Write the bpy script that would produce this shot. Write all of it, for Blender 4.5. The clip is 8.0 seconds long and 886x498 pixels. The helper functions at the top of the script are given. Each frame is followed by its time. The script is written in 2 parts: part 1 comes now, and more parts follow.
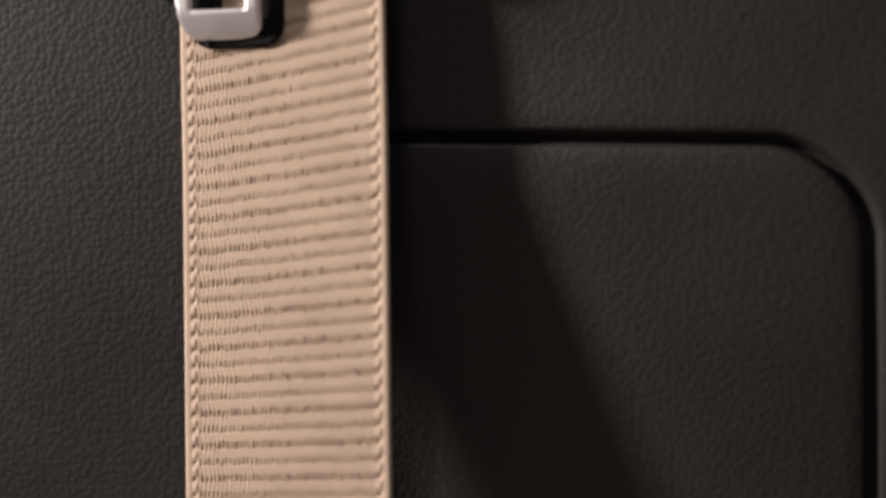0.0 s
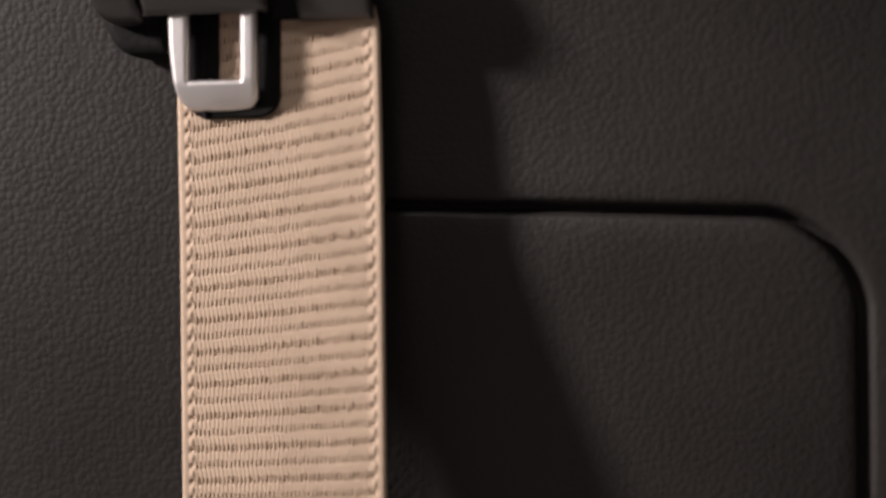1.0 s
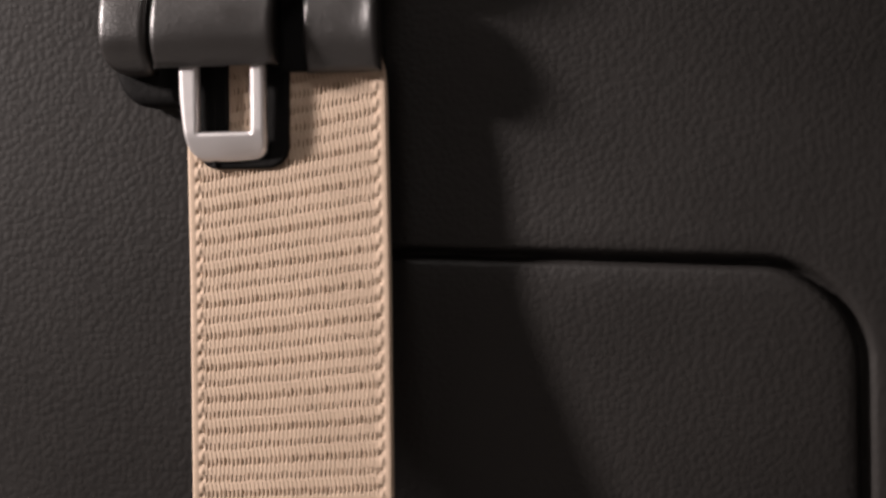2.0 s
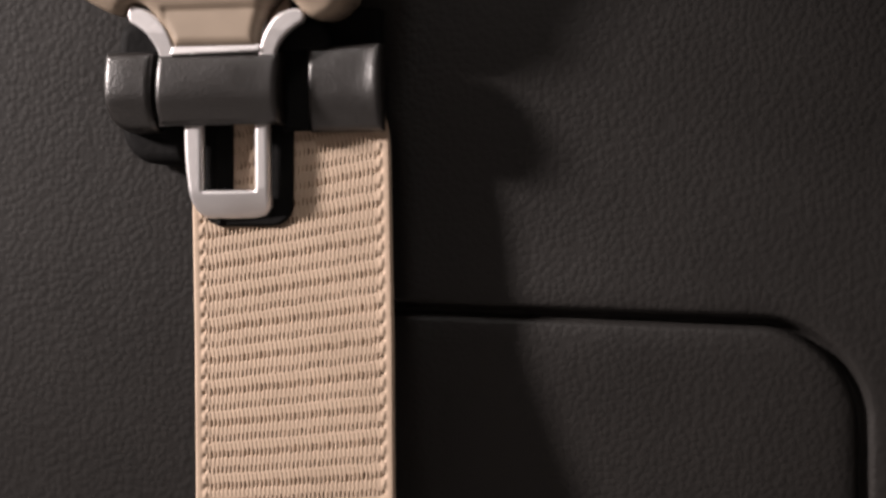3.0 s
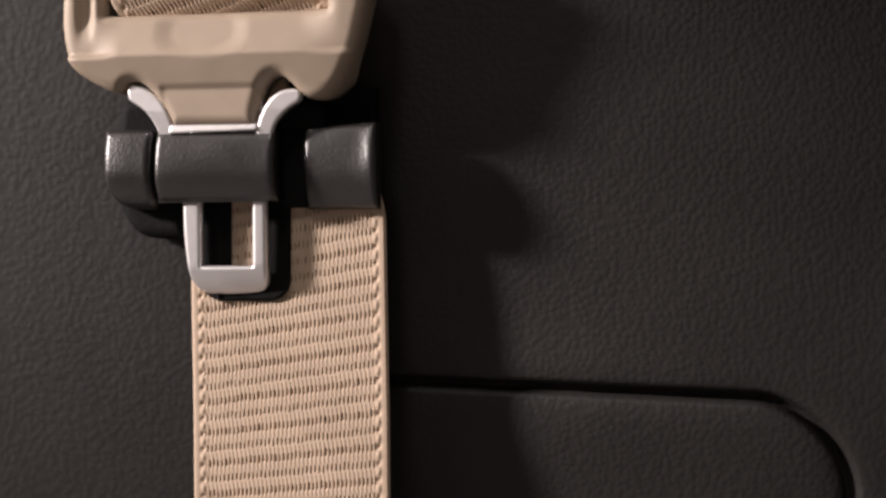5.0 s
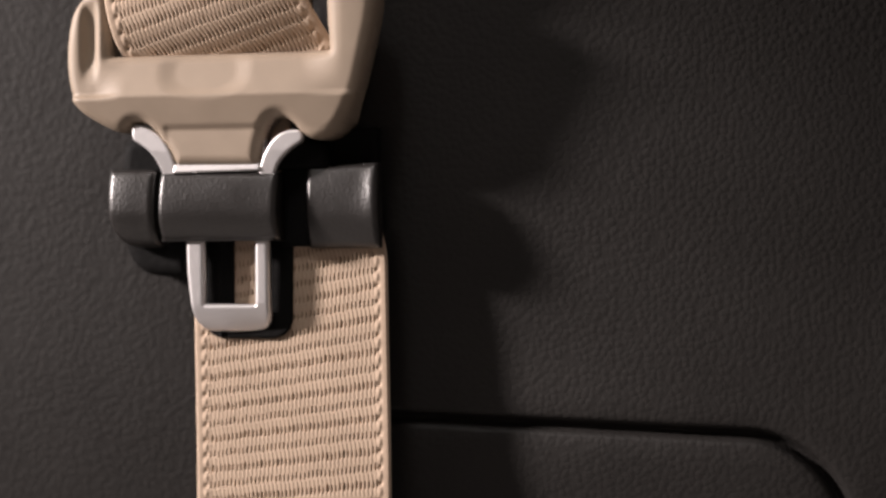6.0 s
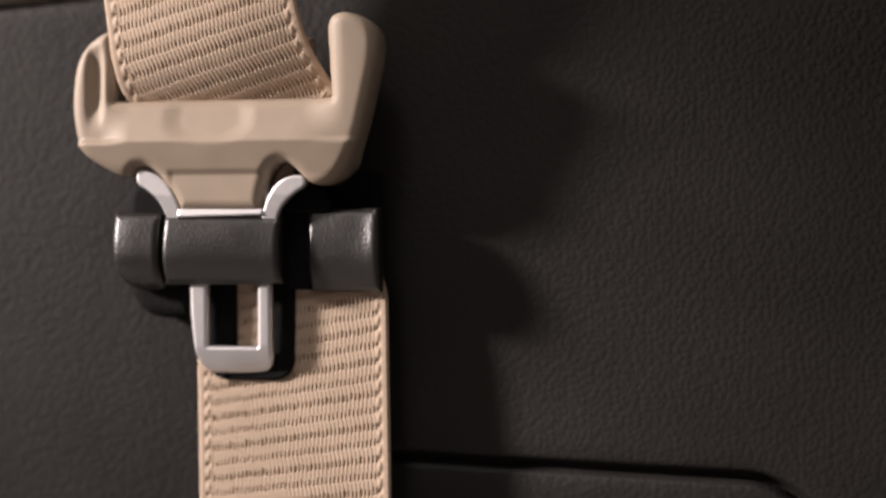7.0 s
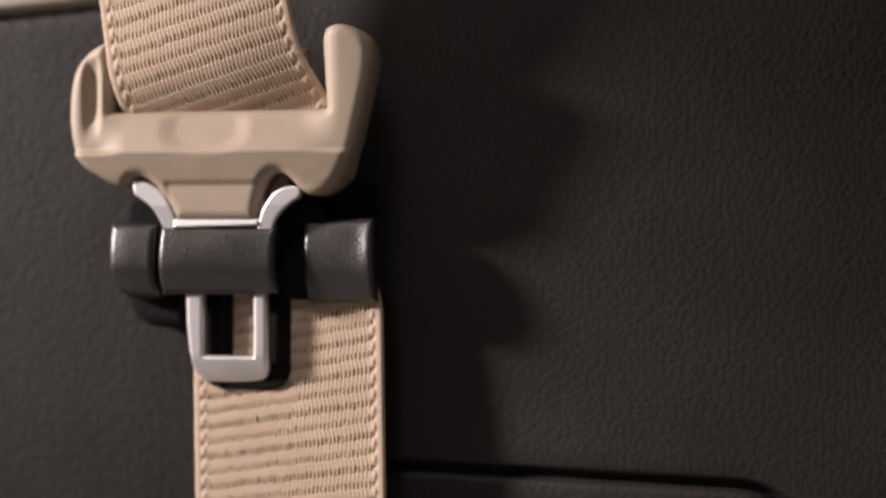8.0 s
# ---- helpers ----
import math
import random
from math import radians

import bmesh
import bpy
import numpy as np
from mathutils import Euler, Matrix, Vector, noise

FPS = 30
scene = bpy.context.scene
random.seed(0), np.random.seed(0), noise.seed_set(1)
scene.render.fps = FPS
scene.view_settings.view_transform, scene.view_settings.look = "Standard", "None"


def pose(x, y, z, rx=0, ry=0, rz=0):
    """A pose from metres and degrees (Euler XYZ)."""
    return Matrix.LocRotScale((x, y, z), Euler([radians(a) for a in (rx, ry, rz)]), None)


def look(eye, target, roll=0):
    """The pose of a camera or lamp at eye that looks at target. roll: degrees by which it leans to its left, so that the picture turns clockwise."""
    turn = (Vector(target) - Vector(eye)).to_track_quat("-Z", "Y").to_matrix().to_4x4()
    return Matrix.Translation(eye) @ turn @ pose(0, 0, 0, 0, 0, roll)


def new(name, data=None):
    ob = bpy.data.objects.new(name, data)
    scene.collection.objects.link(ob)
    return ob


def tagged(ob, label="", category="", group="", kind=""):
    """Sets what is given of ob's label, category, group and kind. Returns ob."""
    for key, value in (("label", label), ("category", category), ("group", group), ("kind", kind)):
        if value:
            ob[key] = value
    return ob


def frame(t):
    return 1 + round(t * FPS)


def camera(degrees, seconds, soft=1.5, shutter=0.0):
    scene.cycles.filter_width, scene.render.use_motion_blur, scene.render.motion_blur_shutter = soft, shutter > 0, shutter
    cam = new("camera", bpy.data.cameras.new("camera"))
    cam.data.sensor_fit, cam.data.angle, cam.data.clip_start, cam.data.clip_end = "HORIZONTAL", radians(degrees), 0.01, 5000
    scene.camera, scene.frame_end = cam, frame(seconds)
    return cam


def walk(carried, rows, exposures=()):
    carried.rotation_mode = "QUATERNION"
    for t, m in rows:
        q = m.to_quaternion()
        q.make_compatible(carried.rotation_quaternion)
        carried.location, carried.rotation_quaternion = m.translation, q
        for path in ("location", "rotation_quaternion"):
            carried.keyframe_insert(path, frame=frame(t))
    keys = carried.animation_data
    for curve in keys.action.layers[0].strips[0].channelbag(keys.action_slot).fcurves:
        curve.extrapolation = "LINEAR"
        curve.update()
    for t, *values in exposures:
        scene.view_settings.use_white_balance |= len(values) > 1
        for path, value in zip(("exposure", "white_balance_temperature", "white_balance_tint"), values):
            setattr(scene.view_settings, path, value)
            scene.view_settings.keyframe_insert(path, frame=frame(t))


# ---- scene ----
# The camera: a slow rise in front of a stowed seat belt, backing off slightly.
cam = camera(32.0, 8.0, soft=2.7)
cam.data.dof.use_dof = True
cam.data.dof.focus_distance = 0.3706
cam.data.dof.aperture_fstop = 3.0
ROWS = [
    (0.0, -0.00026, -0.35473, 0.55286, 0.184, -0.278, 0.184),
    (0.5, 0.00164, -0.35492, 0.56331, 0.011, -0.147, 0.113),
    (1.0, 0.00240, -0.35719, 0.57083, -0.108, -0.035, 0.142),
    (1.5, 0.00173, -0.36002, 0.57591, -0.122, 0.009, 0.271),
    (3.0, -0.00030, -0.36530, 0.59652, -0.202, -0.122, -0.024),
    (3.5, -0.00071, -0.36713, 0.60112, -0.210, -0.129, -0.048),
    (4.0, 0.00033, -0.36848, 0.60564, -0.212, -0.024, -0.093),
    (4.5, 0.00228, -0.36977, 0.61000, -0.162, 0.099, -0.054),
    (6.0, 0.00317, -0.37450, 0.62239, 0.001, 0.249, 0.023),
    (6.5, 0.00278, -0.37703, 0.62823, 0.055, 0.249, -0.064),
    (7.0, 0.00264, -0.38016, 0.63229, 0.119, 0.164, -0.141),
    (7.5, 0.00270, -0.38158, 0.63373, 0.171, 0.101, -0.170),
    (8.0, 0.00330, -0.38266, 0.63383, 0.260, 0.059, -0.139),
]
walk(cam, [(t, pose(x, y, z, 90 + pitch, roll, yaw)) for t, x, y, z, pitch, yaw, roll in ROWS],
     exposures=[(0.0, 0.0), (8.0, 0.0)])

# ---- light: a side window and an added overhead lamp in a dark car cabin ----
world = bpy.data.worlds.new("world")
world.use_nodes = True
world.node_tree.nodes["Background"].inputs[0].default_value = (1.0, 0.93, 0.88, 1)
world.node_tree.nodes["Background"].inputs[1].default_value = 0.03
scene.world = world


def area_lamp(name, eye, target, size, power, colour):
    data = bpy.data.lights.new(name, "AREA")
    data.shape, data.size, data.energy, data.color = "DISK", size, power, colour
    ob = new(name, data)
    ob.matrix_world = look(eye, target)
    return ob


LAMP = Vector((-0.93, -0.212, 0.970))
area_lamp("window_light", LAMP, (-0.03, 0, 0.6), 0.115, 22.0, (1.0, 0.878, 0.845))
# Added lamp, source unseen: lifts shadows and gives top edges a glint.
area_lamp("overhead_fill", (-0.14, -0.35, 1.195), (-0.05, 0.0, 0.62), 0.12, 0.82, (1.0, 0.93, 0.9))

# ---- materials ----


def material(name, colour, rough, metal=0.0):
    m = bpy.data.materials.new(name)
    m.use_nodes = True
    b = m.node_tree.nodes["Principled BSDF"]
    b.inputs["Base Color"].default_value = (*colour, 1)
    b.inputs["Roughness"].default_value = rough
    b.inputs["Metallic"].default_value = metal
    return m, m.node_tree.nodes, m.node_tree.links, b


def texture(nodes, links, kind, scale, stretch=(1, 1, 1), **values):
    co = nodes.new("ShaderNodeTexCoord")
    mp = nodes.new("ShaderNodeMapping")
    mp.inputs["Scale"].default_value = stretch
    links.new(co.outputs["Object"], mp.inputs["Vector"])
    tx = nodes.new(kind)
    links.new(mp.outputs["Vector"], tx.inputs["Vector"])
    tx.inputs["Scale"].default_value = scale
    for key, value in values.items():
        tx.inputs[key].default_value = value
    return tx


def ramp(nodes, links, source, stops):
    r = nodes.new("ShaderNodeValToRGB")
    while len(r.color_ramp.elements) < len(stops):
        r.color_ramp.elements.new(0.5)
    for e, (p, c) in zip(r.color_ramp.elements, stops):
        e.position, e.color = p, (*c, 1)
    links.new(source, r.inputs["Fac"])
    return r


def bump(nodes, links, height, strength, distance, before=None):
    n = nodes.new("ShaderNodeBump")
    n.inputs["Strength"].default_value = strength
    n.inputs["Distance"].default_value = distance
    links.new(height, n.inputs["Height"])
    if before is not None:
        links.new(before.outputs["Normal"], n.inputs["Normal"])
    return n


def leather():
    m, nodes, links, b = material("black_leatherette", (0.03, 0.028, 0.027), 0.5)
    warp = texture(nodes, links, "ShaderNodeTexNoise", 260, Detail=2)
    co = nodes.new("ShaderNodeTexCoord")
    mix = nodes.new("ShaderNodeMix")
    mix.data_type = "VECTOR"
    mix.inputs["Factor"].default_value = 0.0009
    links.new(co.outputs["Object"], mix.inputs["A"])
    links.new(warp.outputs["Color"], mix.inputs["B"])
    cells = nodes.new("ShaderNodeTexVoronoi")
    cells.feature = "SMOOTH_F1"
    cells.inputs["Scale"].default_value = 640
    cells.inputs["Smoothness"].default_value = 0.12
    cells.inputs["Randomness"].default_value = 0.85
    links.new(mix.outputs["Result"], cells.inputs["Vector"])
    pebble = ramp(nodes, links, cells.outputs["Distance"], [(0.0, (1, 1, 1)), (0.25, (0.86,) * 3), (0.5, (0.42,) * 3), (0.75, (0, 0, 0))])
    fine = texture(nodes, links, "ShaderNodeTexNoise", 2600, Detail=3)
    n1 = bump(nodes, links, pebble.outputs["Color"], 0.29, 0.00034)
    n2 = bump(nodes, links, fine.outputs["Fac"], 0.2, 0.00005, n1)
    links.new(n2.outputs["Normal"], b.inputs["Normal"])
    big = texture(nodes, links, "ShaderNodeTexNoise", 26, Detail=4)
    tone = ramp(nodes, links, big.outputs["Fac"], [(0.3, (0.0180, 0.0165, 0.0156)), (0.7, (0.0215, 0.0196, 0.0184))])
    links.new(tone.outputs["Color"], b.inputs["Base Color"])
    gloss = ramp(nodes, links, big.outputs["Fac"], [(0.3, (0.52,) * 3), (0.7, (0.62,) * 3)])
    links.new(gloss.outputs["Color"], b.inputs["Roughness"])
    b.inputs["Specular IOR Level"].default_value = 0.3
    return m


def webbing_fabric():
    m, nodes, links, b = material("beige_webbing", (0.5, 0.37, 0.27), 0.75)
    tone = texture(nodes, links, "ShaderNodeTexNoise", 55, Detail=5)
    c = ramp(nodes, links, tone.outputs["Fac"], [(0.3, (0.495, 0.373, 0.272)), (0.7, (0.565, 0.429, 0.317))])
    fibre = texture(nodes, links, "ShaderNodeTexNoise", 5200, (1, 1, 0.22), Detail=3)
    shade = ramp(nodes, links, fibre.outputs["Fac"], [(0.3, (0.86,) * 3), (0.7, (1.08,) * 3)])
    mix = nodes.new("ShaderNodeMix")
    mix.data_type, mix.blend_type = "RGBA", "MULTIPLY"
    mix.inputs["Factor"].default_value = 1
    links.new(c.outputs["Color"], mix.inputs["A"])
    links.new(shade.outputs["Color"], mix.inputs["B"])
    links.new(mix.outputs["Result"], b.inputs["Base Color"])
    n = bump(nodes, links, fibre.outputs["Fac"], 0.4, 0.00008)
    links.new(n.outputs["Normal"], b.inputs["Normal"])
    b.inputs["Sheen Weight"].default_value = 0.15
    return m


def plastic(name, colour, rough, grain, depth):
    m, nodes, links, b = material(name, colour, rough)
    big = texture(nodes, links, "ShaderNodeTexNoise", 90, Detail=5)
    low, high = tuple(v * 0.93 for v in colour), tuple(v * 1.06 for v in colour)
    c = ramp(nodes, links, big.outputs["Fac"], [(0.3, low), (0.7, high)])
    links.new(c.outputs["Color"], b.inputs["Base Color"])
    g = ramp(nodes, links, big.outputs["Fac"], [(0.3, (rough - 0.05,) * 3), (0.7, (rough + 0.05,) * 3)])
    links.new(g.outputs["Color"], b.inputs["Roughness"])
    fine = texture(nodes, links, "ShaderNodeTexNoise", grain, Detail=2)
    n = bump(nodes, links, fine.outputs["Fac"], 0.5, depth)
    links.new(n.outputs["Normal"], b.inputs["Normal"])
    return m


def steel():
    m, nodes, links, b = material("satin_steel", (0.78, 0.76, 0.76), 0.4, 0.75)
    fine = texture(nodes, links, "ShaderNodeTexNoise", 900, (1, 1, 0.08), Detail=3)
    g = ramp(nodes, links, fine.outputs["Fac"], [(0.3, (0.38,) * 3), (0.7, (0.42,) * 3)])
    links.new(g.outputs["Color"], b.inputs["Roughness"])
    n = bump(nodes, links, fine.outputs["Fac"], 0.08, 0.00002)
    links.new(n.outputs["Normal"], b.inputs["Normal"])
    return m


LEATHER = leather()
WEBBING = webbing_fabric()
BEIGE = plastic("beige_plastic", (0.325, 0.257, 0.193), 0.6, 1500, 0.00004)
BLACK = plastic("black_grained_plastic", (0.019, 0.0172, 0.0163), 0.34, 1300, 0.00022)
BLACK.node_tree.nodes["Principled BSDF"].inputs["Specular IOR Level"].default_value = 0.85
# Near black: it also colours parts that stand in for shade.
BASE_BLACK = plastic("black_smooth_plastic", (0.0055, 0.0053, 0.0053), 0.75, 700, 0.0003)
BASE_BLACK.node_tree.nodes["Principled BSDF"].inputs["Specular IOR Level"].default_value = 0.12
STEEL = steel()
CREAM = plastic("cream_trim", (0.40, 0.36, 0.31), 0.6, 1300, 0.00008)
DARK = plastic("dark_cabin_lining", (0.235, 0.224, 0.214), 0.8, 300, 0.0004)

# ---- helpers for building ----
# u runs along the belt's width, v upwards, w out of the belt's face towards the cabin; all in millimetres.
SLANT = math.atan(0.205)
S, C = math.sin(SLANT), math.cos(SLANT)
BELT_FRAME = Matrix(((C, 0, -S, -0.036), (-S, 0, -C, 0.0005), (0, 1, 0, 0.63), (0, 0, 0, 1)))


def mesh_object(name, verts, faces, mat, parent=None, label="", smooth=True):
    me = bpy.data.meshes.new(name)
    verts = np.asarray(verts, dtype=np.float32)
    faces = np.asarray(faces, dtype=np.int32)
    n, k = faces.shape
    me.vertices.add(len(verts))
    me.vertices.foreach_set("co", verts.ravel())
    me.loops.add(n * k)
    me.loops.foreach_set("vertex_index", faces.ravel())
    me.polygons.add(n)
    me.polygons.foreach_set("loop_start", np.arange(0, n * k, k, dtype=np.int32))
    me.polygons.foreach_set("use_smooth", np.full(n, smooth))
    me.update(calc_edges=True)
    me.validate()
    me.materials.append(mat)
    ob = new(name, me)
    ob.parent = parent
    if label:
        ob["label"] = label
    return ob


def empty(name, m):
    ob = new(name)
    ob.empty_display_size = 0.01
    ob.matrix_world = m
    return ob


def step(a, b, x):
    t = np.clip((x - a) / (b - a), 0, 1)
    return t * t * (3 - 2 * t)


def rounded(points, times=3):
    """Corner cutting of a closed outline; a point given twice stays sharper."""
    p = np.array(points, dtype=float)
    for _ in range(times):
        q = np.roll(p, -1, axis=0)
        p = np.stack([0.75 * p + 0.25 * q, 0.25 * p + 0.75 * q], 1).reshape(-1, 2)
    return p


def signed_distance(poly, x, y):
    a, b = poly, np.roll(poly, -1, axis=0)
    best, inside = np.full(x.shape, 1e9), np.zeros(x.shape, dtype=bool)
    for (ax, ay), (bx, by) in zip(a, b):
        ex, ey = bx - ax, by - ay
        t = np.clip(((x - ax) * ex + (y - ay) * ey) / (ex * ex + ey * ey + 1e-12), 0, 1)
        best = np.minimum(best, np.hypot(x - ax - t * ex, y - ay - t * ey))
        if ay != by:
            inside ^= ((ay > y) != (by > y)) & (x < ax + (y - ay) / (by - ay) * ex)
    return np.where(inside, -best, best)


def relief(name, outline, holes, front, back, mat, parent, label="", h=0.4, edge=1.2):
    """A moulded plate: an outline with holes, a front and a back surface w(u, v), and rounded front edges."""
    lo, hi = outline.min(0) - 2 * h, outline.max(0) + 2 * h
    us, vs = np.arange(lo[0], hi[0], h), np.arange(lo[1], hi[1], h)
    u, v = np.meshgrid(us, vs)

    def distance(u, v):
        d = signed_distance(outline, u, v)
        for hole in holes:
            d = np.maximum(d, -signed_distance(hole, u, v))
        return d

    d = distance(u, v)
    near = (d > -0.55 * h) & (d < 1.5 * h)
    for _ in range(2):
        gu = (distance(u[near] + 0.02, v[near]) - distance(u[near] - 0.02, v[near])) / 0.04
        gv = (distance(u[near], v[near] + 0.02) - distance(u[near], v[near] - 0.02)) / 0.04
        dn = distance(u[near], v[near])
        keep = d[near] < 0.55 * h
        u[near] = np.where(keep, u[near] - dn * gu, u[near])
        v[near] = np.where(keep, v[near] - dn * gv, v[near])
    ok = d < 0.55 * h
    dd = np.minimum(distance(u, v), 0)
    ny, nx = u.shape
    ids = np.arange(nx * ny).reshape(ny, nx)
    q = np.stack([ids[:-1, :-1], ids[:-1, 1:], ids[1:, 1:], ids[1:, :-1]], -1).reshape(-1, 4)
    q = q[ok.ravel()[q].all(1)]
    depth = np.clip(-dd, 0, edge)
    drop = edge - np.sqrt(np.maximum(edge ** 2 - (edge - depth) ** 2, 0))
    wf, wb = front(u, v) - drop, back(u, v)
    wf = np.maximum(wf, wb + 0.2)
    used = np.unique(q)
    remap = np.full(nx * ny, -1)
    remap[used] = np.arange(len(used))
    q = remap[q]
    U, V = u.ravel()[used], v.ravel()[used]
    n = len(used)
    top = np.stack([U, V, wf.ravel()[used]], 1)
    bottom = np.stack([U, V, wb.ravel()[used]], 1)
    e = np.concatenate([q[:, [0, 1]], q[:, [1, 2]], q[:, [2, 3]], q[:, [3, 0]]])
    key = np.sort(e, 1)
    code = key[:, 0] * n + key[:, 1]
    _, first, count = np.unique(code, return_index=True, return_counts=True)
    rim = e[first[count == 1]]
    sides = np.stack([rim[:, 1], rim[:, 0], rim[:, 0] + n, rim[:, 1] + n], 1)
    faces = np.concatenate([q, q[:, ::-1] + n, sides])
    return mesh_object(name, np.concatenate([top, bottom]) / 1000, faces, mat, parent, label)


def box_mesh(bm, x0, x1, y0, y1, z0, z1):
    m = Matrix.LocRotScale(((x0 + x1) / 2, (y0 + y1) / 2, (z0 + z1) / 2), None, (x1 - x0, y1 - y0, z1 - z0))
    bmesh.ops.create_cube(bm, size=1, matrix=m)


def boxes(name, sizes, mat, parent=None, bevel=0.0):
    bm = bmesh.new()
    for s in sizes:
        box_mesh(bm, *s)
    if bevel:
        bmesh.ops.bevel(bm, geom=bm.edges[:], offset=bevel, segments=3, affect="EDGES", profile=0.5)
    me = bpy.data.meshes.new(name)
    bm.to_mesh(me)
    bm.free()
    me.materials.append(mat)
    ob = new(name, me)
    ob.parent = parent
    return ob


# ---- the cabin around ----
tagged(boxes("floor", [(-1.03, 1, -1.2, 0.08, -0.05, 0)], DARK), "dark carpeted floor of the car cabin", "floor", kind="structure")
# The opening is out of view, added above the overhead lamp.
tagged(boxes("ceiling", [(-1.03, -0.3, -1.2, 0.08, 1.2, 1.25), (0.06, 1, -1.2, 0.08, 1.2, 1.25), (-0.3, 0.06, -1.2, -0.56, 1.2, 1.25), (-0.3, 0.06, -0.16, 0.08, 1.2, 1.25)], DARK), "dark car roof lining with an unseen opening added for overhead light", "ceiling", kind="structure")
tagged(boxes("wall_front", [(-1.03, 1, -1.25, -1.2, 0, 1.2)], DARK), "dark lining closing the far side of the cabin", "wall", kind="structure")
tagged(boxes("wall_right", [(1, 1.05, -1.2, 0.08, 0, 1.2)], DARK), "dark lining closing the end of the cabin", "wall", kind="structure")
tagged(boxes("wall_left", [(-1.03, -0.98, -1.2, 0.08, 0, 0.80), (-1.03, -0.98, -1.2, 0.08, 1.12, 1.2),
                           (-1.03, -0.98, -1.2, -0.40, 0.80, 1.12), (-1.03, -0.98, 0.0, 0.08, 0.80, 1.12)], DARK),
       "dark cabin lining with a window opening", "wall", kind="structure")
tagged(boxes("wall_back", [(-1.03, 1, 0.08, 0.1, 0, 1.2)], DARK), "dark body side behind the trim panel", "wall", kind="structure")


# ---- trim panel, lid and upper trim ----
X0, X1, Z0, Z1, GRID = -0.17, 0.17, 0.42, 0.76, 0.0006


def panel_depth(x, z):
    y = 0.0061 - 0.15 * x + 0.03 * np.minimum(x + 0.06, 0) - 0.05 * np.maximum(x, 0) * (1 - 2.5 * step(0.59, 0.68, z)) - 0.005 * step(0.585, 0.65, z) * step(-0.035, 0.02, x)
    y = y + (0.9 + 0.3 * step(0.58, 0.62, z)) * np.maximum(x - 0.035, 0) ** 2
    fall = 0.572 - z
    fall = 0.5 * (fall + np.sqrt(fall * fall + 0.0001))
    lower = step(0.63, 0.50, z)
    return y + 0.235 * fall * (0.3 + 0.7 * step(-0.055, 0.0, x)) - 0.08 * np.maximum(x, 0) * lower


def lid_distance(x, z):
    zz = z + 0.03 * (x - 0.0165)
    xx = x - 0.05 * np.maximum(0.575 - z, 0) * (x > 0.03)
    cx, cz, hx, hz, r = 0.030, 0.4900, 0.0664, 0.0900, 0.0225
    qx, qz = np.abs(xx - cx) - hx + r, np.abs(zz - cz) - hz + r
    return np.hypot(np.maximum(qx, 0), np.maximum(qz, 0)) + np.minimum(np.maximum(qx, qz), 0) - r


def seam_distance(x, z):
    return z - (0.6990 + 0.09 * (x + 0.0845))


def trim_surfaces():
    x, z = np.meshgrid(np.arange(X0, X1, GRID), np.arange(Z0, Z1, GRID))
    d, s = lid_distance(x, z), seam_distance(x, z)
    y = panel_depth(x, z)
    y = y + np.where(d < 0, 0.0006 * np.exp(np.minimum(d, 0) / 0.011) + 0.0002, 0.0) * step(0.0, -0.0016, d)
    y = y + 0.0042 * np.exp(-np.abs(d / 0.00135) ** 3) + 0.0007 * np.exp(-(d / 0.0036) ** 2)
    y = y + 0.004 * np.exp(-(s / 0.0011) ** 4) + 0.0006 * np.exp(-(s / 0.003) ** 2) - 0.001 * step(0, 0.003, s)
    verts = np.stack([x, y, z], -1).reshape(-1, 3)
    ny, nx = x.shape
    ids = np.arange(nx * ny).reshape(ny, nx)
    q = np.stack([ids[:-1, :-1], ids[:-1, 1:], ids[1:, 1:], ids[1:, :-1]], -1).reshape(-1, 4)
    dq, sq = d.ravel()[q].mean(1), s.ravel()[q].mean(1)
    # turned-back rim that meets the body side
    rim = np.concatenate([ids[0], ids[1:, -1], ids[-1, -2::-1], ids[-2::-1, 0]])
    back = verts[rim].copy()
    back[:, 1] = 0.081
    m = len(verts) + np.arange(len(rim))
    verts = np.concatenate([verts, back])
    rq = np.stack([rim[:-1], m[:-1], m[1:], rim[1:]], 1)
    q = np.concatenate([q, rq])
    dq = np.concatenate([dq, np.ones(len(rq))])
    sq = np.concatenate([sq, s.ravel()[rim[:-1]]])

    def piece(name, mask, mat):
        f = q[mask]
        used = np.unique(f)
        remap = np.full(len(verts), -1)
        remap[used] = np.arange(len(used))
        return mesh_object(name, verts[used], remap[f], mat)

    panel = piece("trim_panel", (dq > 0) & (sq <= 0), LEATHER)
    lid = piece("storage_lid", dq <= 0, LEATHER)
    upper = piece("upper_trim", sq > 0, CREAM)
    tagged(panel, "black grained leatherette side trim panel of a car", "trim panel", kind="structure")
    tagged(lid, "black leatherette storage lid with rounded corner set in the panel", "lid", kind="structure")
    tagged(upper, "cream plastic upper trim above the black panel", "trim", kind="structure")


trim_surfaces()


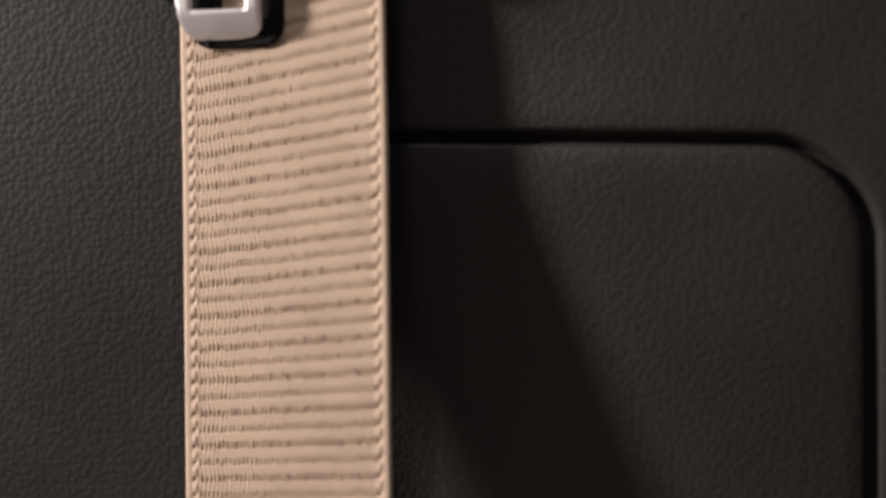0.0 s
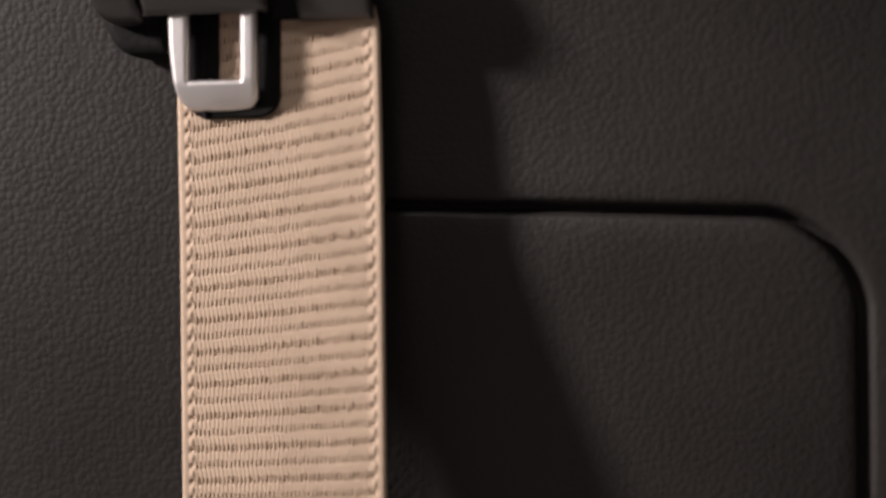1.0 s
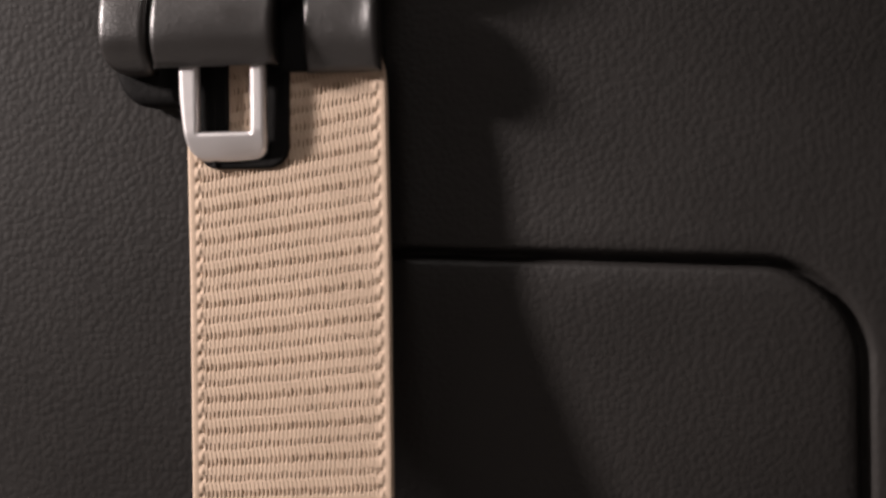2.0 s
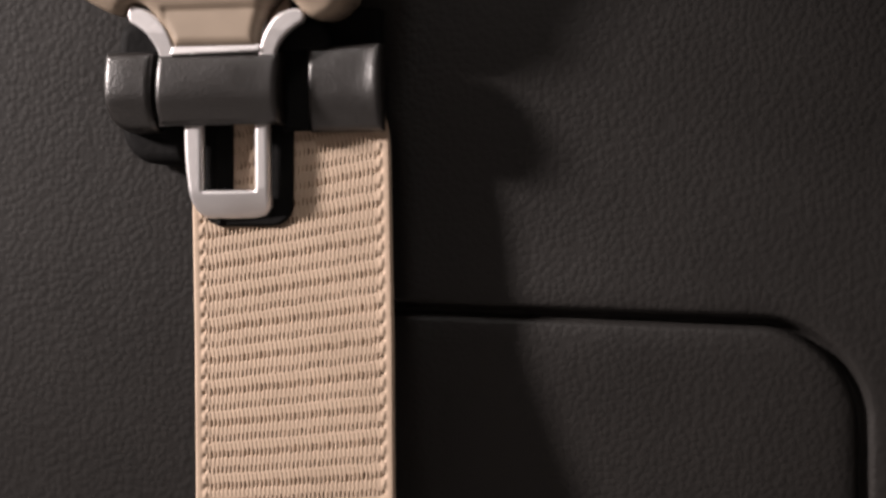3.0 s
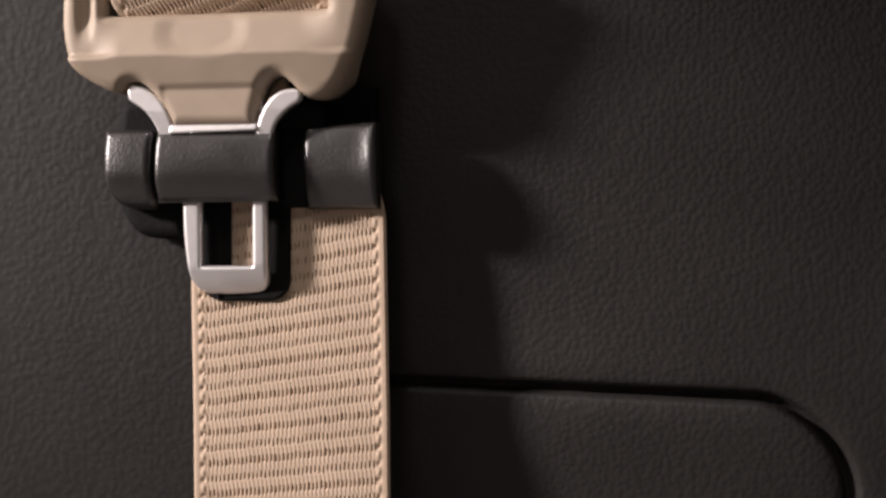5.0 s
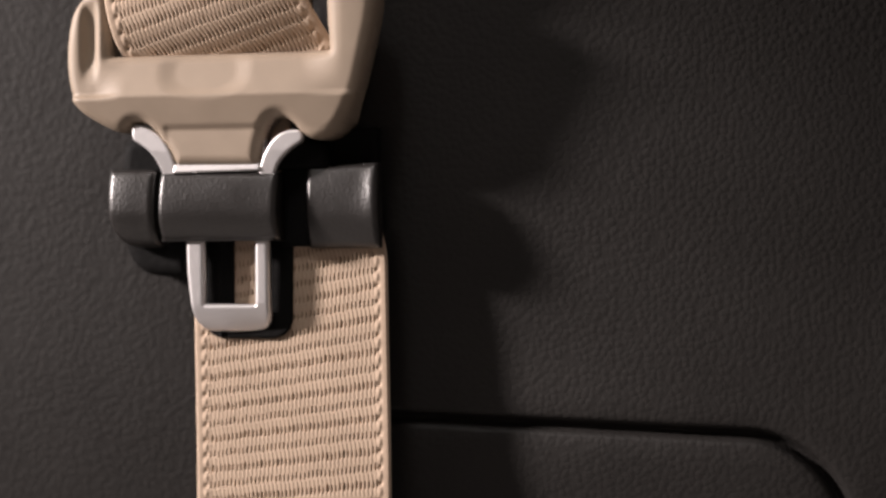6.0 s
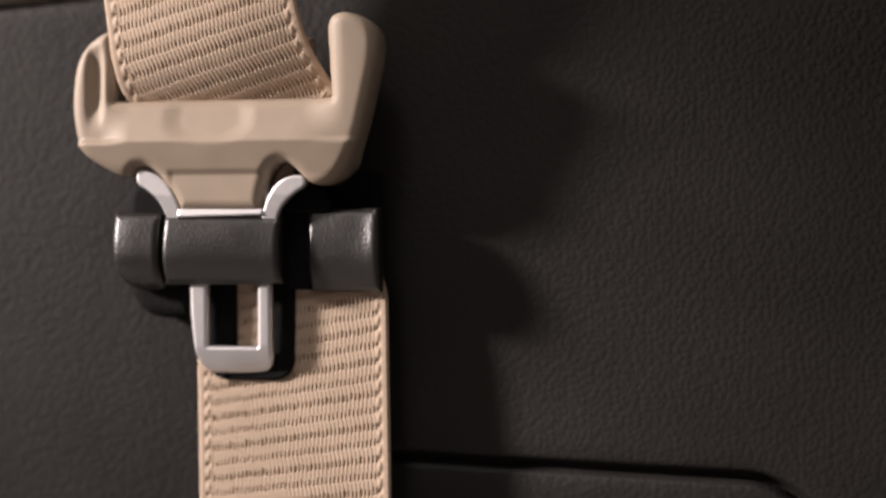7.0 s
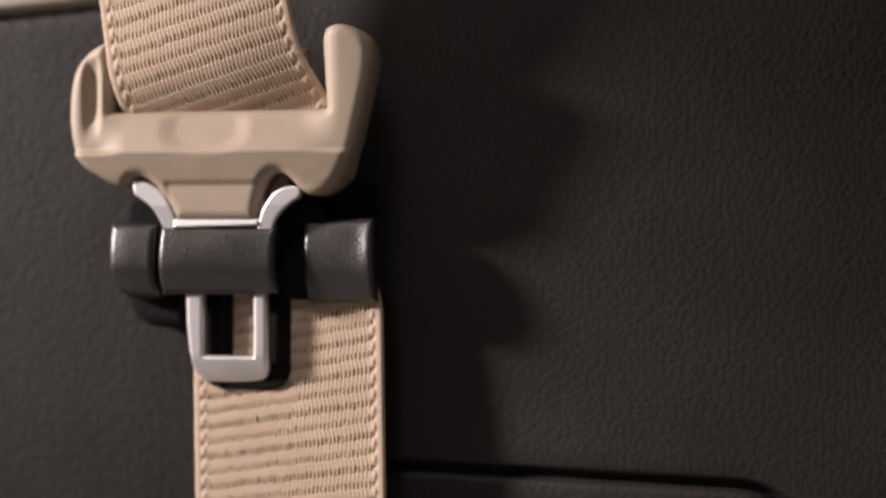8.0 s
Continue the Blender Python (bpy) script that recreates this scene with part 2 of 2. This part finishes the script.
# ---- the belt ----
def belt():
    thing = empty("seat_belt", BELT_FRAME)
    tagged(thing, "beige woven car seat belt hanging through its tongue", "seat belt")
    du, ds, half = 0.1, 0.24, 24.5
    # centre line: v, u, w, and the slope of the weave's rows
    keys = [(-170, 2.0, 0, 0.0), (-134, 1.5, 0, 0.0), (-56, 0.9, 0, 0.0), (-8, 0.0, 0, 0.0), (2, -3.5, 0.0, -0.1), (11, -7.5, 0.3, -0.2), (30, -10.0, 0.8, -0.2), (36, -12.0, 1.2, -0.22), (41, -14.3, 5.3, -0.22),
            (47, -17.0, 9.4, -0.20), (54, -18.4, 12.2, -0.18), (66, -19.4, 15.4, -0.16), (90, -20.8, 20.6, -0.14), (115, -21.9, 26.0, -0.11)]
    kv, ku, kw, kt = np.array(keys, dtype=float).T
    v = np.arange(-170, 115, ds)
    width = np.ones(25) / 25

    def soft(values):
        padded = np.pad(np.interp(v, kv, values), 12, mode="reflect", reflect_type="odd")
        return np.convolve(padded, width, "valid")

    cu, cw, lean = soft(ku), soft(kw), soft(kt)
    tu, tw = np.gradient(cu, ds), np.gradient(cw, ds)
    along = np.concatenate([[0], np.cumsum(np.sqrt(1 + tu[1:] ** 2 + tw[1:] ** 2) * ds)])
    a = np.arange(-half, half + 0.01, du)
    A, V = np.meshgrid(a, v)
    L = np.repeat(along[:, None], len(a), 1)
    TU = np.repeat(lean[:, None], len(a), 1)
    CU, CW = np.repeat(cu[:, None], len(a), 1), np.repeat(cw[:, None], len(a), 1)
    U = CU + A * np.sqrt(1 - TU ** 2) * (1 - 0.63 * step(0, 9, V) * step(37, 28, V))
    VV = V - A * TU
    # weave: rows of slits between raised warp yarns, every fourth slit of alternate rows open wide
    rowpitch, yarn = 3.854, 1.042
    tilt = A * np.clip(0.165 + 0.0014 * (V + 38), 0.03, np.where(V > 20, 0.10, 0.19))
    phase = (L - tilt) / rowpitch + 0.70
    row = np.floor(phase)
    fv = phase - row
    odd = np.mod(row, 2)
    fu = (A - 0.6) / yarn + 0.5 * odd
    col = np.floor(fu)
    fu = fu - col
    rnd = np.mod(np.sin(row * 12.9898 + col * 78.233) * 43758.5453, 1)
    rnd2 = np.mod(np.sin(row * 39.346 + col * 11.135) * 24634.6345, 1)
    wide = (np.mod(col, 4) == 0) & (odd > 0)
    strong = np.where(wide, 1.3, np.where(odd > 0, 0.85, 1.0)) * (0.6 + 0.6 * rnd)
    taper = (0.14 - 0.13 * (fv - 0.5) + 0.05 * (rnd2 - 0.5)) * np.where(wide, 1.3, 1.0)
    slit = np.exp(-(np.abs(fu - 0.5) / taper) ** 2.5) * np.exp(-((fv - 0.5 - 0.1 * (rnd2 - 0.5)) / 0.21) ** 6) * strong
    inner = step(half - 1.7, half - 2.3, np.abs(A))
    # small slanted floats of yarn between the rows of slits
    floats = np.cos(2 * np.pi * (A / yarn + 0.9 * fv)) * np.exp(-((np.mod(fv + 0.5, 1) - 0.5) / 0.2) ** 4)
    H = inner * (0.012 * np.cos(2 * np.pi * fv) + 0.024 * np.exp(-((np.mod(fv + 0.42, 1) - 0.5) / 0.09) ** 2) + 0.03 * floats + 0.03 * np.cos(2 * np.pi * A / yarn) - 0.9 * slit)
    # edge stitches: a bead and a hole by turns
    dist = np.abs(np.abs(A) - (half - 2.5))
    column = np.exp(-(dist / 0.75) ** 4)
    bead = 0.30 * np.exp(-((np.mod(phase + 0.5, 1) - 0.5) / 0.24) ** 2 - (dist / 0.62) ** 2)
    hole = 0.55 * np.exp(-((fv - 0.5) / 0.13) ** 2 - (dist / 0.42) ** 2)
    H = H * (1 - column) + bead - hole * (0.7 + 0.5 * rnd2)
    lip = step(half - 1.9, half - 1.2, np.abs(A))
    H = H + lip * (0.10 + 0.015 * np.cos(2 * np.pi * phase * 2)) - 0.5 * step(half - 0.5, half, np.abs(A))
    turn = 0.10 * step(44, 70, V)
    U = CU + (U - CU) * np.sqrt(1 - turn ** 2)
    CW = CW + turn * A
    W = CW + H
    ny, nx = U.shape
    ids = np.arange(nx * ny).reshape(ny, nx)
    q = np.stack([ids[:-1, :-1], ids[:-1, 1:], ids[1:, 1:], ids[1:, :-1]], -1).reshape(-1, 4)
    front = np.stack([U, VV, W], -1).reshape(-1, 3)
    back = np.stack([U, VV, CW - 1.2], -1)[::8, ::8].reshape(-1, 3)
    by, bx = U[::8, ::8].shape
    bid = np.arange(bx * by).reshape(by, bx)
    bq = np.stack([bid[:-1, :-1], bid[1:, :-1], bid[1:, 1:], bid[:-1, 1:]], -1).reshape(-1, 4)
    n = len(front)
    rims = []
    for column_ids, flip in ((ids[:, 0], True), (ids[:, -1], False)):
        m = len(front) + len(back)
        under = np.stack([U, VV, CW - 1.2], -1)[:, 0 if flip else -1]
        back = np.concatenate([back, under])
        low = m + np.arange(ny)
        f = np.stack([column_ids[:-1], column_ids[1:], low[1:], low[:-1]], 1)
        rims.append(f if flip else f[:, ::-1])
    verts = np.concatenate([front, back]) / 1000
    where = A.ravel()[q].mean(1)
    cut = half - 1.75

    def piece(name, faces, label):
        used = np.unique(faces)
        remap = np.full(len(verts), -1)
        remap[used] = np.arange(len(used))
        mesh_object(name, verts[used], remap[faces], WEBBING, thing, label)

    piece("webbing", np.concatenate([q[np.abs(where) <= cut], bq + n]), "beige ribbed polyester weave")
    piece("selvage", np.concatenate([q[where < -cut], rims[0]]), "smooth woven beige edge")
    piece("selvage", np.concatenate([q[where > cut], rims[1]]), "smooth woven beige edge")


belt()


# ---- tongue: steel plate and plastic grip ----
def tongue():
    thing = empty("belt_tongue", BELT_FRAME)
    tagged(thing, "beige plastic seat belt tongue with a satin steel latch plate", "belt tongue")
    plate = rounded([(-24.8, -6), (-24.5, -16), (-22.6, -27.8), (-14, -27.9), (-3.6, -28), (-3.6, -16), (-3.8, 0), (-4.3, 11), (-4.3, 24), (-4.3, 24),
                     (-26.4, 24), (-26.4, 24), (-26.2, 14.5), (-25.2, 10)], 3) + np.array((0.4, 0))
    hole = rounded([(-20.0, 4), (-20.0, 4), (-20.0, -14), (-20, -20.9), (-20, -20.9), (-13, -20.9), (-7.3, -20.9), (-7.3, -20.9), (-7.3, -14), (-7.3, 4), (-7.3, 4), (-13, 4)], 3) + np.array((0.4, 0))
    
    def w(u, v):
        bar = np.maximum(-20.5 - v, 0) / 7.5
        return 5.2 + 0.018 * (v + 28) - 3.6 * bar ** 2 - 1.2 * bar * step(-16, -4, u)

    relief("latch_plate", plate, [hole], w, lambda u, v: w(u, v) - 2.2, STEEL, thing, "satin steel latch plate with a square hole", h=0.35, edge=1.0)
    # Black backing, made wider so it also covers the shadow beside the steel.
    sheath_shade = rounded([(-22.4, 4), (-22.4, 4), (-22.4, -20), (-20.5, -29.4), (-11, -29.4), (1.3, -29.4), (1.3, -18), (1.5, 4), (1.5, 4)], 3)
    window = rounded([(-13.6, 2), (-13.6, 2), (-13.6, -21.6), (-13.6, -21.6), (-7.0, -21.6), (-7.0, -21.6), (-7.0, 2), (-7.0, 2)], 2)
    relief("sheath_shade", sheath_shade, [window], lambda u, v: 1.1 + 0.7 * np.exp(-((u + 16.6) / 0.5) ** 2), lambda u, v: 0.25 + 0 * u, BASE_BLACK, thing, "black plastic backing behind the steel, also standing in for its shadow", h=0.4, edge=0.7)
    body = rounded([(-42.6, 56.5), (-44.6, 56.8), (-49.4, 54.0), (-52.5, 49.4), (-53.7, 41.7), (-53.4, 33.3), (-51.3, 26.6), (-44.5, 22.3), (-40.1, 20.4), (-38, 21.4),
                    (-36.4, 23.0), (-33.4, 23.0), (-30.6, 20.4), (-27.8, 16.6), (-25.6, 12.3), (-25.2, 12.3), (-5.0, 12.1), (-5.0, 12.1), (-4.4, 18), (-2.2, 23), (1.0, 24.4), (3.8, 22.4), (6.0, 19.6), (9.0, 18.2), (12.5, 18.9),
                    (15.8, 21.3), (19.9, 28.5), (22.2, 38.0), (24.9, 50.0), (24.0, 56.8), (17.2, 59.8), (11.7, 58.6), (12.3, 50), (12.9, 39.4), (12.9, 39.4), (12.9, 39.4),
                    (-42.4, 39.4), (-42.4, 39.4), (-42.4, 39.4)], 2)

    def front(u, v):
        top = 9.0 + 3.4 * np.clip((39.5 - v) / 10.5, -0.05, 1)
        low = 12.4 - 2.6 * np.clip((29.0 - v) / 8.0, 0, 1)
        mix = step(28.2, 30.0, v)
        w = top * mix + low * (1 - mix)
        left, right = step(-37.5, -46.0, u), step(6.0, 17.0, u)
        arms = left + right
        w = w * (1 - arms) + left * (10.5 * mix + low * (1 - mix)) + right * ((11.4 + 0.05 * (v - 29)) * mix + low * (1 - mix))
        tab = step(22.6, 20.8, v) * step(-29.0, -27.0, u) * step(-1.4, -3.4, u)
        w = w - tab * 0.5
        bowl = (np.abs((u + 17.6) / 11.5) ** 2.6 + np.abs((v - 34.8) / 6.4) ** 2.6) ** (1 / 2.6)
        w = w - 0.75 * step(1.1, 0.6, bowl)
        w = w - 0.006 * np.maximum(u - 13.5, 0) ** 2
        groove = np.exp(-np.abs((u + 47.2) / 1.9) ** 3) * np.exp(-((v - 43.5) / 8.5) ** 4)
        return w - 2.0 * groove

    # The back is deepened out of sight at the right, to block leaking light.
    relief("grip", body, [], front, lambda u, v: 2.2 - 5.5 * step(9, 12, u) * step(20, 16, u), BEIGE, thing, "beige moulded plastic grip with a thumb recess", h=0.4, edge=2.8)
    for outline in ([(-37.0, 22.6), (-35, 22.6), (-31.0, 21.0), (-27.6, 17.4), (-25.8, 12.8), (-25.2, 9), (-25.2, 9), (-29.0, 9), (-29.0, 9), (-29.8, 12.0), (-32.0, 15.6), (-35.0, 17.8), (-37.0, 18.8)],
                    [(6.2, 20.2), (4.0, 21.0), (0.0, 20.0), (-3.0, 16.4), (-4.9, 11.6), (-5.2, 9), (-5.2, 9), (-1.2, 9), (-1.2, 9), (-0.6, 12.0), (1.4, 14.8), (4.2, 17.0), (6.2, 18.0)]):
        relief("shoulder", rounded(outline, 3), [], lambda u, v: 8.6 - 0.12 * np.maximum(16 - v, 0), lambda u, v: 6.2 + 0 * u, STEEL, thing, "bowed satin steel shoulder", h=0.3, edge=0.45)
    collar = rounded([(-26.4, 10.6), (-26.4, 10.6), (-4.4, 11.2), (-4.4, 11.2), (-4.4, 12.9), (-4.4, 12.9), (-26.4, 12.9), (-26.4, 12.9)], 2)
    relief("collar", collar, [], lambda u, v: 8.8 - 0.35 * np.maximum(v - 11.0, 0), lambda u, v: 6.5 + 0 * u, STEEL, thing, "satin steel collar under the grip", h=0.3, edge=0.4)
    bar = rounded([(-45, 49), (-45, 49), (6, 50), (6, 50), (6, 55), (6, 55), (-45, 55), (-45, 55)], 2)
    relief("cross_bar", bar, [], lambda u, v: 2.2 + 0 * u, lambda u, v: -0.8 + 0 * u, BEIGE, thing, h=0.5, edge=1.5)


tongue()


# ---- clip that holds the tongue ----
def clip():
    thing = empty("belt_clip", BELT_FRAME)
    tagged(thing, "black plastic clip on the trim holding the belt tongue", "belt clip")
    base = rounded([(-43.5, 15), (-42.5, 19.6), (-36, 21), (-25.5, 20.5), (-25.5, 20.5), (-25.5, -14.5), (-25.5, -14.5), (-34, -14.5), (-39, -13), (-42.5, -8), (-43.5, 0)], 3)
    relief("base", base, [], lambda u, v: 0.8 + 0 * u, lambda u, v: -6.5 + 0 * u, BASE_BLACK, thing, "smooth black clip base", h=0.5, edge=3.0)
    # Added plate: stops light leaking behind the tongue onto the trim.
    back = rounded([(-27, 22), (-27, 22), (21.5, 22), (21.5, 22), (21.5, -6), (21.5, -6), (-27, -6), (-27, -6)], 2)
    relief("light_stop", back, [], lambda u, v: -1.7 + 0 * u, lambda u, v: -6.5 + 0 * u, BASE_BLACK, thing, "smooth black plate added to block light behind the tongue", h=0.6, edge=1.0)
    end = rounded([(-43.2, 11.8), (-43.2, 11.8), (-31.6, 11.8), (-31.0, 11.2), (-31.0, 11.2), (-31.0, -6.4), (-31.0, -6.4), (-31.6, -7.2), (-38, -7.4), (-41.5, -5.5), (-43.0, -1)], 2)
    strap = rounded([(-30.0, 11.4), (-29.4, 11.1), (-1.0, 10.8), (-0.2, 10.8), (-0.2, 10.8), (-0.2, -5.6), (-0.2, -5.6), (-29.4, -5.8), (-30.0, -5.8), (-30.0, -5.8)], 2)
    wing = rounded([(5.4, 12.6), (5.4, 12.6), (23.3, 12.9), (23.3, 12.9), (23.8, 2), (23.8, -7.4), (23.8, -7.4), (5.9, -7.4), (5.9, -7.4)], 2)

    def bow(v, top, low):
        return top * (np.maximum(v - 2.0, 0) / 9.0) ** 2 + low * (np.maximum(2.0 - v, 0) / 8.5) ** 2

    relief("end_block", end, [], lambda u, v: 10.0 - bow(v, 1.7, 4.4) - 0.4 * (np.maximum(-36.0 - u, 0) / 7.0) ** 2, lambda u, v: 0.8 + 0 * u, BLACK, thing, "grained black end block", h=0.3, edge=1.7)
    relief("strap", strap, [], lambda u, v: 10.0 - bow(v, 1.9, 4.0), lambda u, v: np.where(u > -2.0, 1.6, 6.2), BLACK, thing, "grained black strap across the steel", h=0.3, edge=1.5)
    relief("wing", wing, [], lambda u, v: 5.6 - bow(v, 1.6, 2.6) + 0.6 * np.exp(-((u - 23.0) / 2.4) ** 2) * step(-6, 6, v) + 0.05 * (u - 10.0),
           lambda u, v: 1.0 + 0 * u, BLACK, thing, "grained black wing over the belt", h=0.3, edge=1.5)
    # Dark plate standing for the shadow the strap casts on the wing.
    shade_plate = rounded([(-1.0, 12.2), (-1.0, 12.2), (6.0, 12.2), (6.0, 12.2), (6.0, -7.0), (6.0, -7.0), (-1.0, -7.0), (-1.0, -7.0)], 2)
    relief("shade_plate", shade_plate, [], lambda u, v: 2.2 + 0 * u, lambda u, v: 0.9 + 0 * u, BASE_BLACK, thing, "matt black plate standing in for shade beside the strap", h=0.5, edge=0.6)
    # Block added to cover the belt; its black stands for the shade there.
    shade_block = rounded([(-3.0, 11.6), (-3.0, 11.6), (-2.0, 15.0), (1.0, 17.6), (5.0, 18.6), (9.0, 18.2), (11.0, 15.0), (11.0, 11.6), (11.0, 11.6)], 2)
    relief("shade_block", shade_block, [], lambda u, v: 4.2 + 0 * u, lambda u, v: 0.9 + 0 * u, BASE_BLACK, thing, "matt black block added as shade under the steel", h=0.5, edge=1.0)


clip()
